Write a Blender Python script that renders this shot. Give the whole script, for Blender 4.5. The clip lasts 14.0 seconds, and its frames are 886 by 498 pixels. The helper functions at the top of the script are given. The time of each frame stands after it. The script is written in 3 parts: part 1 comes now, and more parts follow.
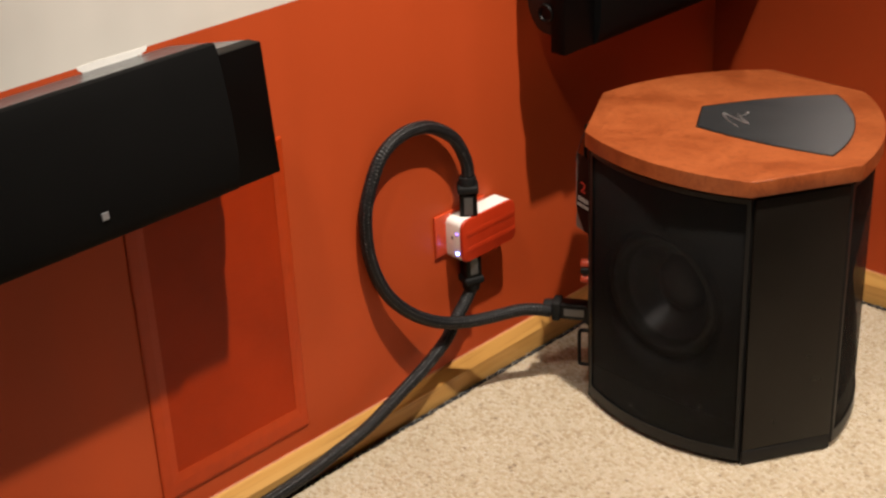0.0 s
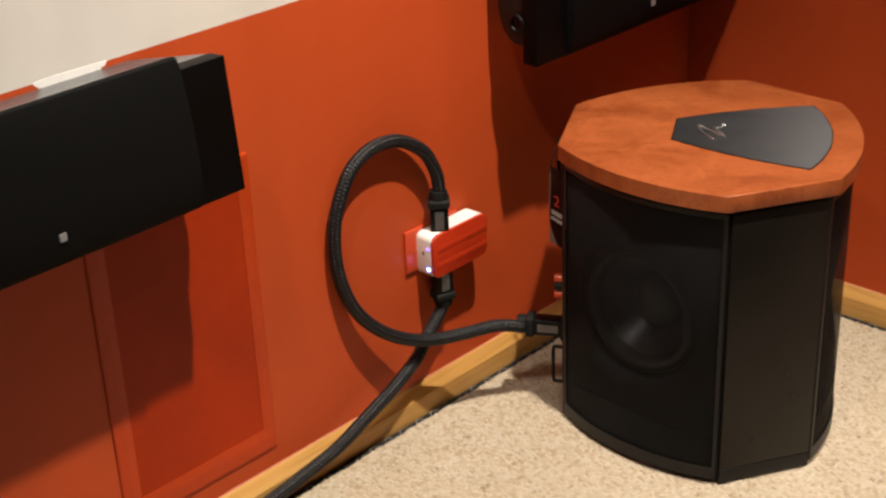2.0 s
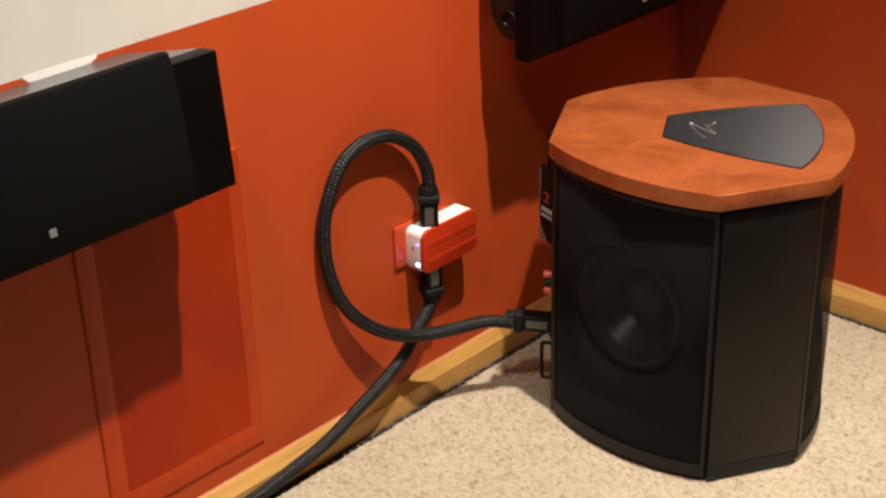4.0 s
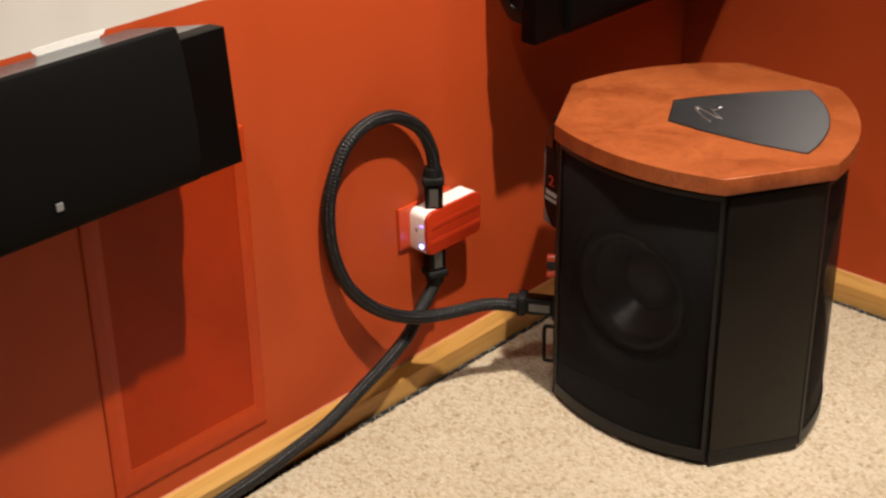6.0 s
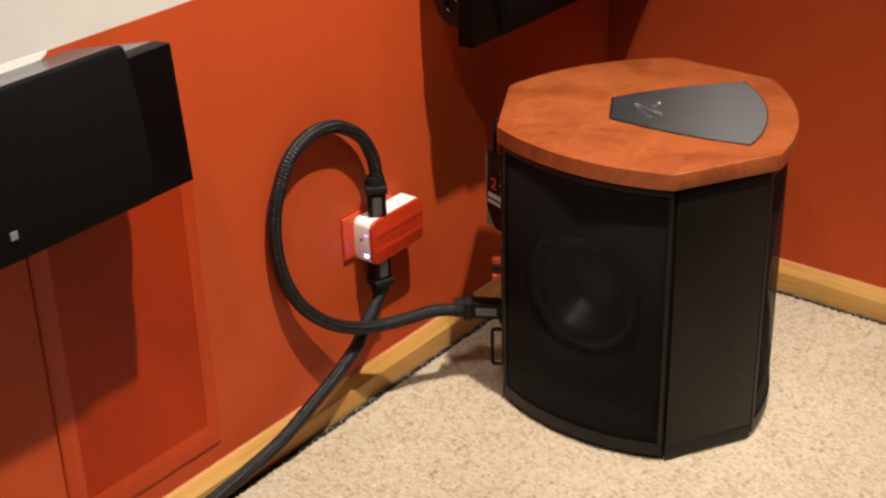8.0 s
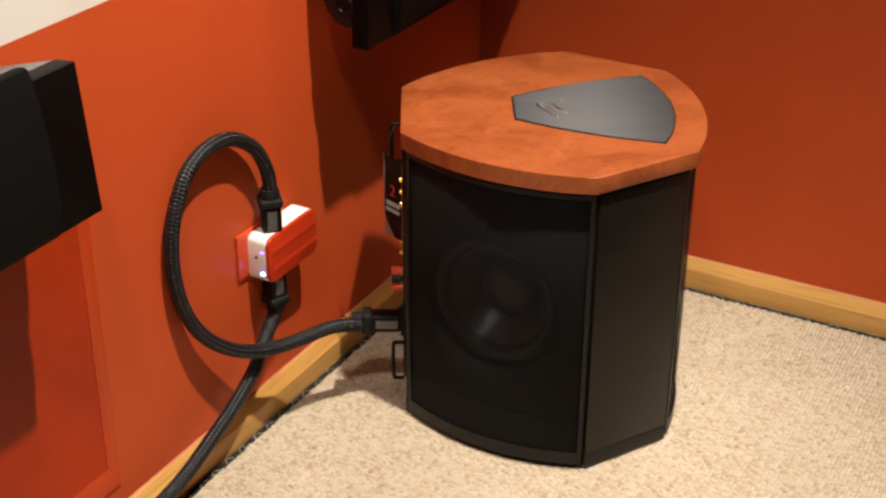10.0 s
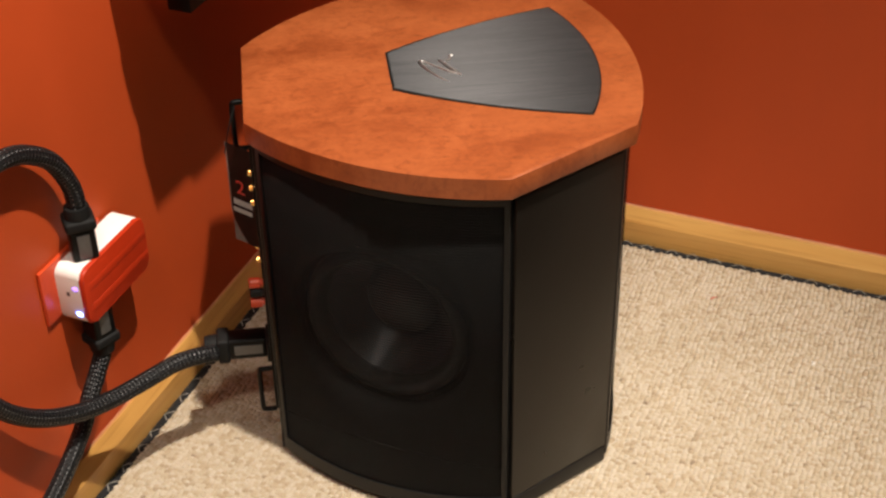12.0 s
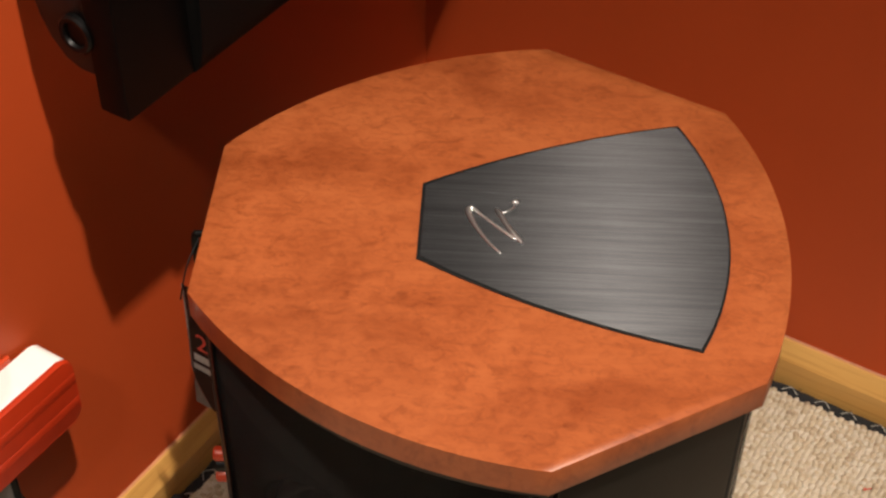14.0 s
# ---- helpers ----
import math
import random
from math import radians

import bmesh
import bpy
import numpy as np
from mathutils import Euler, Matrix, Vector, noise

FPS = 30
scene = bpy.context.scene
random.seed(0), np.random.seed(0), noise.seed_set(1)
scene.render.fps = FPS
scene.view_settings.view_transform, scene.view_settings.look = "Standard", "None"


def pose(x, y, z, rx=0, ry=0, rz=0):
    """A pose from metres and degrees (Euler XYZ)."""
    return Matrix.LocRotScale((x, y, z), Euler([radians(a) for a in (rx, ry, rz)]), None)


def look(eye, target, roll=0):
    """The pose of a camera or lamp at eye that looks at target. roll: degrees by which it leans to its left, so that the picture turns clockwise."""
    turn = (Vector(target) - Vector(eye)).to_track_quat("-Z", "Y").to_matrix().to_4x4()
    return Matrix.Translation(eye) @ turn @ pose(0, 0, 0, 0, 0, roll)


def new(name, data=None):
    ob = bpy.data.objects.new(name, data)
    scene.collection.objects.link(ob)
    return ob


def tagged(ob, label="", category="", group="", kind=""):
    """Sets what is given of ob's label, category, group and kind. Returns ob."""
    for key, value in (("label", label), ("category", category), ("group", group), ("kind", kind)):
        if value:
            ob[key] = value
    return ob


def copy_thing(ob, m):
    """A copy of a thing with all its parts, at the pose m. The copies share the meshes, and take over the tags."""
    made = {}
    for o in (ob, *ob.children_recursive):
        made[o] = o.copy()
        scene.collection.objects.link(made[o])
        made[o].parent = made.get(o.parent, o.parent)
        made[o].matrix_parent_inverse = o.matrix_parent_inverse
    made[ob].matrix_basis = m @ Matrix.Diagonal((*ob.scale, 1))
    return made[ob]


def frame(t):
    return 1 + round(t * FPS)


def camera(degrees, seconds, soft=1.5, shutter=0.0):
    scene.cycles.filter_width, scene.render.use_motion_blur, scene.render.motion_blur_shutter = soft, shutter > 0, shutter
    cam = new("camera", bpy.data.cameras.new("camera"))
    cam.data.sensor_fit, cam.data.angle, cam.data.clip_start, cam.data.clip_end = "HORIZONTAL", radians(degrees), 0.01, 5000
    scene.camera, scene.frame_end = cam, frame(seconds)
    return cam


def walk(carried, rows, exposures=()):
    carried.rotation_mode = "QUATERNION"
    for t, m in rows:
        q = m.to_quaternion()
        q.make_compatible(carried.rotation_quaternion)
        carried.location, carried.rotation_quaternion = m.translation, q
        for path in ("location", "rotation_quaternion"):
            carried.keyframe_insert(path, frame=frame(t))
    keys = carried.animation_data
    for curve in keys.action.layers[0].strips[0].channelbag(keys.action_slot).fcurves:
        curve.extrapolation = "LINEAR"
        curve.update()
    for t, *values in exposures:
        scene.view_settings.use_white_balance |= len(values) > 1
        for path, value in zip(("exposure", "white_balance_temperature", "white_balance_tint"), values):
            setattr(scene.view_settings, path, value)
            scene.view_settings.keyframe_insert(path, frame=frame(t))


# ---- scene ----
cam = camera(33.79, 14.0, 2.5)
PATH = [
    (0, (1.629, -2.407, 1.419), (0.415, -1.212, 0.578), -2.68),
    (0.5, (1.609, -2.393, 1.440), (0.421, -1.155, 0.626), -2.99),
    (1, (1.588, -2.376, 1.413), (0.397, -1.149, 0.585), -2.89),
    (1.5, (1.593, -2.369, 1.411), (0.410, -1.140, 0.575), -1.88),
    (2, (1.590, -2.363, 1.414), (0.401, -1.142, 0.575), -2.41),
    (2.5, (1.582, -2.365, 1.413), (0.394, -1.139, 0.580), -2.30),
    (3, (1.579, -2.358, 1.425), (0.401, -1.135, 0.573), -2.26),
    (5.5, (1.560, -2.375, 1.414), (0.400, -1.137, 0.560), -0.95),
    (6, (1.564, -2.376, 1.410), (0.405, -1.144, 0.544), -0.86),
    (6.5, (1.552, -2.367, 1.425), (0.394, -1.142, 0.549), -0.53),
    (7, (1.559, -2.377, 1.413), (0.399, -1.140, 0.556), -0.95),
    (9.5, (1.276, -2.463, 1.411), (0.449, -1.016, 0.499), -0.23),
    (10, (1.234, -2.423, 1.411), (0.436, -0.952, 0.512), 0.30),
    (10.5, (1.196, -2.333, 1.417), (0.455, -0.831, 0.521), -0.80),
    (11, (1.161, -2.266, 1.411), (0.453, -0.788, 0.451), -1.27),
    (11.5, (1.072, -2.112, 1.395), (0.457, -0.625, 0.386), 0.28),
    (12, (0.967, -1.909, 1.368), (0.374, -0.483, 0.261), -1.03),
    (12.5, (0.911, -1.679, 1.377), (0.232, -0.302, 0.257), 1.74),
    (13, (0.927, -1.450, 1.337), (0.167, -0.195, 0.130), 0.64),
    (13.5, (0.831, -1.314, 1.320), (0.120, -0.090, 0.052), -0.02),
    (14, (0.806, -1.256, 1.314), (0.068, -0.065, 0.031), 0.50),
]
walk(cam, [(t, look(eye, target, roll)) for t, eye, target, roll in PATH],
     [(0, -0.15), (1.2, -0.14), (2.5, -0.04), (7, -0.03), (9.5, 0.06), (11.3, 0.10), (12, -0.06), (13, -0.18), (14, -0.24)])


# ---- light ----
def lamp(name, eye, target, watts, radius, colour, cone):
    """A ceiling spot with a soft-edged beam."""
    data = bpy.data.lights.new(name, "SPOT")
    data.energy, data.shadow_soft_size, data.color = watts, radius, colour
    data.spot_size, data.spot_blend = radians(cone), 1.0
    ob = new(name, data)
    ob.matrix_world = look(eye, target)
    return ob


WARM = (1.0, 0.89, 0.765)
lamp("ceiling_lamp_corner", (1.02, -0.96, 3.05), (0.16, -1.03, 0.24), 575, 0.034, WARM, 54)
lamp("ceiling_lamp_east", (2.85, -1.35, 3.05), (1.40, -0.12, 0.42), 545, 0.06, WARM, 38)
lamp("ceiling_lamp_south", (0.9, -2.4, 3.05), (0.20, -0.78, 0.05), 128, 0.08, WARM, 36)
world = bpy.data.worlds.new("world")
scene.world = world
world.use_nodes = True
world.node_tree.nodes["Background"].inputs[0].default_value = (0.008, 0.007, 0.006, 1)


# ---- materials ----
class Nodes:
    """A short way to write node materials."""

    def __init__(self, name, rough=0.5, metal=0.0, spec=0.5):
        self.mat = bpy.data.materials.new(name)
        self.mat.use_nodes = True
        self.tree = self.mat.node_tree
        self.bsdf = self.tree.nodes["Principled BSDF"]
        self.bsdf.inputs["Roughness"].default_value = rough
        self.bsdf.inputs["Metallic"].default_value = metal
        self.bsdf.inputs["Specular IOR Level"].default_value = spec
        self.coord = self.tree.nodes.new("ShaderNodeTexCoord")

    def node(self, kind, **values):
        n = self.tree.nodes.new(kind)
        for key, value in values.items():
            n.inputs[key].default_value = value
        return n

    def link(self, a, b):
        self.tree.links.new(a, b)

    def place(self, scale=(1, 1, 1), turn=0.0, space="Object"):
        m = self.node("ShaderNodeMapping")
        m.vector_type = "TEXTURE"
        m.inputs["Scale"].default_value = tuple(1 / v for v in scale)
        m.inputs["Rotation"].default_value = (0, 0, radians(-turn))
        self.link(self.coord.outputs[space], m.inputs["Vector"])
        return m.outputs["Vector"]

    def noise(self, scale, detail=4.0, rough=0.6, at=None, distortion=0.0):
        n = self.node("ShaderNodeTexNoise", Scale=scale, Detail=detail, Roughness=rough, Distortion=distortion)
        self.link(at if at is not None else self.coord.outputs["Object"], n.inputs["Vector"])
        return n.outputs["Fac"]

    def ramp(self, fac, *stops):
        r = self.node("ShaderNodeValToRGB")
        while len(r.color_ramp.elements) < len(stops):
            r.color_ramp.elements.new(0.5)
        for e, (p, c) in zip(r.color_ramp.elements, stops):
            e.position, e.color = p, (*c, 1)
        self.link(fac, r.inputs["Fac"])
        return r.outputs["Color"]

    def mix(self, a, b, fac, blend="MIX"):
        m = self.tree.nodes.new("ShaderNodeMix")
        m.data_type, m.blend_type = "RGBA", blend
        for sock, value in ((m.inputs[0], fac), (m.inputs[6], a), (m.inputs[7], b)):
            if isinstance(value, (int, float)):
                sock.default_value = value
            elif isinstance(value, tuple):
                sock.default_value = (*value, 1)
            else:
                self.link(value, sock)
        return m.outputs[2]

    def maths(self, op, a, b=0.0):
        m = self.tree.nodes.new("ShaderNodeMath")
        m.operation = op
        for sock, value in zip(m.inputs, (a, b)):
            if isinstance(value, (int, float)):
                sock.default_value = value
            else:
                self.link(value, sock)
        return m.outputs[0]

    def colour(self, c):
        if isinstance(c, tuple):
            self.bsdf.inputs["Base Color"].default_value = (*c, 1)
        else:
            self.link(c, self.bsdf.inputs["Base Color"])
        return self

    def rough(self, fac, low, high):
        r = self.node("ShaderNodeMapRange")
        r.inputs["To Min"].default_value, r.inputs["To Max"].default_value = low, high
        self.link(fac, r.inputs["Value"])
        self.link(r.outputs["Result"], self.bsdf.inputs["Roughness"])
        return self

    def bump(self, height, strength, distance):
        b = self.node("ShaderNodeBump", Strength=strength, Distance=distance)
        self.link(height, b.inputs["Height"])
        if self.bsdf.inputs["Normal"].is_linked:
            self.link(self.bsdf.inputs["Normal"].links[0].from_socket, b.inputs["Normal"])
        self.link(b.outputs["Normal"], self.bsdf.inputs["Normal"])
        return self


def speckled(name, colour, vary=0.12, scale=60.0, rough=0.5, metal=0.0, spec=0.5, bump=0.15, distance=0.0005):
    """A plain finish with fine grain, faint blotches and uneven gloss."""
    n = Nodes(name, rough, metal, spec)
    fine, broad = n.noise(scale, 5), n.noise(scale * 0.08, 3)
    dark, light = tuple(c * (1 - vary) for c in colour), tuple(min(1, c * (1 + vary)) for c in colour)
    n.colour(n.mix(n.ramp(broad, (0.3, dark), (0.7, light)), n.ramp(fine, (0.35, dark), (0.65, light)), 0.45))
    n.rough(broad, max(0.04, rough - 0.07), min(1, rough + 0.07))
    return n.bump(fine, bump, distance).mat


def wall_paint(name, colour, rough):
    """Rolled emulsion: orange-peel relief, faint roller bands and scuffs."""
    n = Nodes(name, rough, 0, 0.34)
    broad, peel = n.noise(2.2, 4), n.noise(260, 2, 0.5)
    bands = n.noise(1.0, 2, 0.5, n.place((9, 9, 0.7)))
    dark, light = tuple(c * 0.9 for c in colour), tuple(c * 1.07 for c in colour)
    n.colour(n.mix(n.ramp(broad, (0.3, dark), (0.7, light)), n.ramp(bands, (0.3, dark), (0.7, light)), 0.4))
    n.rough(bands, rough - 0.06, rough + 0.08)
    n.bump(peel, 0.12, 0.0006)
    return n.bump(broad, 0.2, 0.004).mat


def oak(name, turn_axis):
    """Varnished honey oak; broad soft grain along x or y, with faint pores."""
    n = Nodes(name, 0.38, 0, 0.5)
    size = (0.9, 26, 26) if turn_axis == "x" else (26, 0.9, 26)
    at = n.place(size)
    grain, pores = n.noise(1.0, 4, 0.5, at, 0.5), n.noise(7.0, 3, 0.6, at)
    base = n.ramp(grain, (0.25, (0.47, 0.230, 0.056)), (0.5, (0.585, 0.310, 0.084)), (0.78, (0.67, 0.395, 0.130)))
    n.colour(n.mix(base, n.ramp(pores, (0.30, (0.48, 0.30, 0.13)), (0.48, (1, 1, 1))), 0.35, "MULTIPLY"))
    n.rough(grain, 0.32, 0.46)
    return n.bump(pores, 0.06, 0.0004).mat


def cherry():
    """Cherry veneer: fine grain along the axis of the inlay, a dense small figure and broad soft clouds."""
    n = Nodes("cherry_veneer", 0.36, 0, 0.45)
    grain = n.noise(1.0, 6, 0.7, n.place((14, 170, 150), -29), 0.4)
    fleck = n.noise(1.0, 5, 0.70, n.place((38, 62, 20), -29), 1.6)
    cloud = n.noise(9.0, 5, 0.62, n.place((1.0, 1.3, 1), -29), 0.5)
    mottle = n.noise(1.0, 5, 0.66, n.place((85, 120, 60), -29), 0.8)
    base = n.ramp(cloud, (0.30, (0.250, 0.056, 0.015)), (0.52, (0.352, 0.090, 0.026)), (0.75, (0.400, 0.110, 0.033)))
    base = n.mix(base, n.ramp(grain, (0.30, (0.74, 0.68, 0.62)), (0.60, (1, 1, 1))), 0.40, "MULTIPLY")
    base = n.mix(base, n.ramp(fleck, (0.33, (0.48, 0.37, 0.28)), (0.47, (1, 1, 1))), 0.48, "MULTIPLY")
    base = n.mix(base, n.ramp(mottle, (0.34, (0.62, 0.52, 0.44)), (0.56, (1, 1, 1))), 0.52, "MULTIPLY")
    n.colour(base)
    n.rough(cloud, 0.31, 0.42)
    return n.bump(grain, 0.05, 0.0004).mat


def brushed():
    """Dark brushed metal; fine grooves run along the inlay, so light spreads across it."""
    n = Nodes("brushed_gunmetal", 0.20, 0.85, 0.5)
    lines = n.noise(1.0, 6, 0.75, n.place((5, 900, 5), -29))
    grooves = n.noise(1.0, 3, 0.6, n.place((3, 800, 3), -29))
    coarse = n.noise(1.0, 4, 0.65, n.place((9, 170, 9), -29))
    fine = n.ramp(lines, (0.3, (0.028, 0.028, 0.030)), (0.7, (0.076, 0.076, 0.080)))
    n.colour(n.mix(fine, n.ramp(coarse, (0.32, (0.45, 0.45, 0.46)), (0.62, (1, 1, 1))), 0.45, "MULTIPLY"))
    n.rough(lines, 0.32, 0.38)
    n.bsdf.inputs["Anisotropic"].default_value = 1.0
    tangent = n.tree.nodes.new("ShaderNodeCombineXYZ")
    tangent.inputs[0].default_value, tangent.inputs[1].default_value = -math.sin(radians(29)), math.cos(radians(29))
    n.link(tangent.outputs[0], n.bsdf.inputs["Tangent"])
    return n.bump(grooves, 0.8, 0.0003).mat


def braid():
    """Woven sleeve over a thick cord: crossing strands with pale flecks, on the UV of the tube (metres)."""
    n = Nodes("braided_sleeve", 0.5, 0, 0.3)
    uv = n.tree.nodes.new("ShaderNodeSeparateXYZ")
    n.link(n.coord.outputs["UV"], uv.inputs[0])
    along, round_ = n.maths("MULTIPLY", uv.outputs[0], 560.0), n.maths("MULTIPLY", uv.outputs[1], 2 * math.pi * 8)
    a = n.maths("SINE", n.maths("ADD", along, round_))
    b = n.maths("SINE", n.maths("SUBTRACT", along, round_))
    weave = n.maths("MULTIPLY", a, b)
    # pale tracer threads run along the sleeve in broken lines
    spiral = n.maths("ADD", n.maths("MULTIPLY", uv.outputs[1], 9.0), n.maths("MULTIPLY", uv.outputs[0], 3.0))
    thread = n.maths("LESS_THAN", n.maths("ABSOLUTE", n.maths("SUBTRACT", n.maths("FRACT", spiral), 0.5)), 0.085)
    dash = n.maths("GREATER_THAN", n.maths("SINE", n.maths("ADD", n.maths("MULTIPLY", uv.outputs[0], 950.0), n.maths("MULTIPLY", n.maths("FLOOR", spiral), 2.6))), 0.15)
    pale = n.maths("MULTIPLY", n.maths("MULTIPLY", thread, dash), n.ramp(n.noise(160, 2, 0.6), (0.40, (0.15, 0.15, 0.15)), (0.62, (1, 1, 1))))
    n.colour(n.mix(n.ramp(weave, (0.0, (0.003, 0.003, 0.0035)), (0.8, (0.013, 0.013, 0.014))), (0.15, 0.15, 0.155), pale))
    return n.bump(weave, 0.6, 0.0010).mat


def carpet_yarn():
    n = Nodes("berber_yarn", 0.95, 0, 0.1)
    geo = n.tree.nodes.new("ShaderNodeNewGeometry")
    fibre, broad = n.noise(900, 3, 0.7), n.noise(5, 3)
    base = n.ramp(geo.outputs["Random Per Island"], (0.0, (0.30, 0.235, 0.17)), (0.012, (0.39, 0.310, 0.215)), (0.14, (0.455, 0.370, 0.258)), (0.50, (0.505, 0.430, 0.322)), (1.0, (0.56, 0.498, 0.402)))
    base = n.mix(base, n.ramp(fibre, (0.3, (0.80, 0.77, 0.72)), (0.6, (1, 1, 1))), 0.5, "MULTIPLY")
    n.colour(n.mix(base, n.ramp(broad, (0.3, (0.88, 0.87, 0.85)), (0.65, (1, 1, 1))), 0.6, "MULTIPLY"))
    return n.bump(fibre, 0.3, 0.0006).mat


def carpet_sheet():
    """The same yarn as seen from far off, in fine rows."""
    n = Nodes("berber_sheet", 0.95, 0, 0.1)
    tuft = n.noise(1.0, 3, 0.6, n.place((150, 210, 150)))
    fleck, broad = n.noise(420, 2, 0.7), n.noise(5, 3)
    base = n.ramp(tuft, (0.30, (0.43, 0.36, 0.27)), (0.5, (0.505, 0.435, 0.345)), (0.7, (0.55, 0.495, 0.415)))
    base = n.mix(base, n.ramp(fleck, (0.3, (0.78, 0.74, 0.68)), (0.55, (1, 1, 1))), 0.5, "MULTIPLY")
    n.colour(n.mix(base, n.ramp(broad, (0.3, (0.88, 0.87, 0.85)), (0.65, (1, 1, 1))), 0.6, "MULTIPLY"))
    return n.bump(tuft, 0.5, 0.002).mat


def grille_mesh(name, clear, colour, pitch):
    """Black perforated cloth, partly see-through, with a fine weave in horizontal courses."""
    n = Nodes(name, 0.7, 0, 0.09)
    sep = n.tree.nodes.new("ShaderNodeSeparateXYZ")
    n.link(n.coord.outputs["Object"], sep.inputs[0])
    rows = n.maths("SINE", n.maths("MULTIPLY", sep.outputs[2], 2 * math.pi / pitch))
    blot = n.noise(7, 3)
    n.colour(n.mix(n.ramp(rows, (0.0, tuple(c * 0.6 for c in colour)), (1.0, colour)), n.ramp(blot, (0.3, (0.7, 0.7, 0.7)), (0.7, (1, 1, 1))), 0.6, "MULTIPLY"))
    n.bump(rows, 0.3, 0.0006)
    if clear:
        hole = n.tree.nodes.new("ShaderNodeBsdfTransparent")
        blend = n.tree.nodes.new("ShaderNodeMixShader")
        fac = n.node("ShaderNodeMapRange")
        fac.inputs["From Min"].default_value = -1.0
        fac.inputs["To Min"].default_value, fac.inputs["To Max"].default_value = clear + 0.22, clear - 0.22
        n.link(rows, fac.inputs["Value"])
        n.link(fac.outputs["Result"], blend.inputs[0])
        n.link(n.bsdf.outputs[0], blend.inputs[1])
        n.link(hole.outputs[0], blend.inputs[2])
        n.link(blend.outputs[0], n.tree.nodes["Material Output"].inputs[0])
    return n.mat


def rippled(name, colour):
    """Glossy red paint brushed over cloth: shallow horizontal ripples and pale rubbed patches."""
    n = Nodes(name, 0.34, 0, 0.15)
    ripple = n.noise(1.0, 3, 0.55, n.place((30, 30, 190)), 0.5)
    broad = n.noise(5.0, 4)
    n.colour(n.ramp(broad, (0.3, tuple(c * 0.85 for c in colour)), (0.7, tuple(c * 1.12 for c in colour))))
    n.rough(broad, 0.28, 0.46)
    return n.bump(ripple, 0.35, 0.0016).mat


def glow(name, colour, strength):
    n = Nodes(name, 0.3)
    n.colour(tuple(min(1, c) for c in colour))
    n.bsdf.inputs["Emission Color"].default_value = (*colour, 1)
    n.bsdf.inputs["Emission Strength"].default_value = strength
    return n.mat


RED = wall_paint("terracotta_paint", (0.480, 0.065, 0.0125), 0.55)
CREAM = wall_paint("cream_paint", (0.66, 0.63, 0.58), 0.6)
PLASTER = speckled("bare_plaster", (0.84, 0.83, 0.80), 0.08, 200, 0.8)
OAK_X, OAK_Y = oak("oak_along_x", "x"), oak("oak_along_y", "y")
CHERRY, BRUSHED, BRAID, YARN, YARN_SHEET = cherry(), brushed(), braid(), carpet_yarn(), carpet_sheet()
RED_CLOTH = rippled("painted_cloth", (0.375, 0.031, 0.003))
RED_TRIM = speckled("red_gloss_trim", (0.46, 0.046, 0.005), 0.1, 50, 0.36, spec=0.3)
PANEL_BLACK = speckled("charcoal_vinyl", (0.0080, 0.0064, 0.0050), 0.15, 240, 0.30, spec=0.27)
FRAME_BLACK = speckled("black_plastic", (0.0075, 0.0073, 0.0073), 0.15, 200, 0.44, spec=0.28)
MATT_BLACK = speckled("matt_black", (0.004, 0.004, 0.004), 0.2, 150, 0.7, spec=0.3)
SATIN_BLACK = speckled("satin_black", (0.0022, 0.0020, 0.0020), 0.2, 120, 0.42, spec=0.18)
# lighter grey painted in for lamp light and reflections on the black speaker's top
LIT_TOP = speckled("lit_satin_top", (0.085, 0.085, 0.088), 0.15, 120, 0.24)
BAFFLE_BLACK = speckled("baffle_black", (0.0012, 0.0011, 0.0011), 0.2, 120, 0.5, spec=0.10)
BADGE = speckled("dull_silver", (0.30, 0.30, 0.31), 0.1, 90, 0.4, 0.5)
LINT = speckled("pale_lint", (0.72, 0.70, 0.66), 0.1, 300, 0.95)
THREAD = speckled("red_thread", (0.50, 0.03, 0.02), 0.1, 300, 0.9)
CAULK = speckled("pale_paint_bead", (0.52, 0.20, 0.10), 0.3, 90, 0.6)
CONE = speckled("woofer_cone", (0.115, 0.115, 0.120), 0.2, 60, 0.36, 0.5)
CAP = speckled("woofer_dust_cap", (0.13, 0.13, 0.135), 0.15, 60, 0.42, 0.2)
RUBBER = speckled("black_rubber", (0.042, 0.042, 0.042), 0.2, 80, 0.55)
CLOTH = grille_mesh("sub_grille_cloth", 0.58, (0.0115, 0.0112, 0.0110), 0.0040)
WALL_CLOTH = grille_mesh("speaker_grille_cloth", 0.0, (0.0036, 0.0036, 0.0037), 0.0016)
CHROME = speckled("chrome", (0.78, 0.78, 0.79), 0.04, 90, 0.28, 0.95)
STEEL = speckled("grey_label", (0.11, 0.11, 0.115), 0.15, 300, 0.35, 0.6)
GOLD = speckled("gold_plate", (0.90, 0.58, 0.20), 0.08, 90, 0.2, 1.0)
WHITE = speckled("white_plastic", (0.80, 0.78, 0.75), 0.04, 90, 0.35, bump=0.05)
RED_PLASTIC = speckled("red_plastic", (0.45, 0.030, 0.006), 0.12, 40, 0.44, spec=0.35)
RED_POST = speckled("red_terminal", (0.75, 0.085, 0.030), 0.1, 90, 0.3)
PLATE_RED = speckled("painted_wall_plate", (0.52, 0.055, 0.014), 0.12, 90, 0.35)
CARD = speckled("printed_card", (0.042, 0.009, 0.006), 0.3, 60, 0.3, spec=0.2)
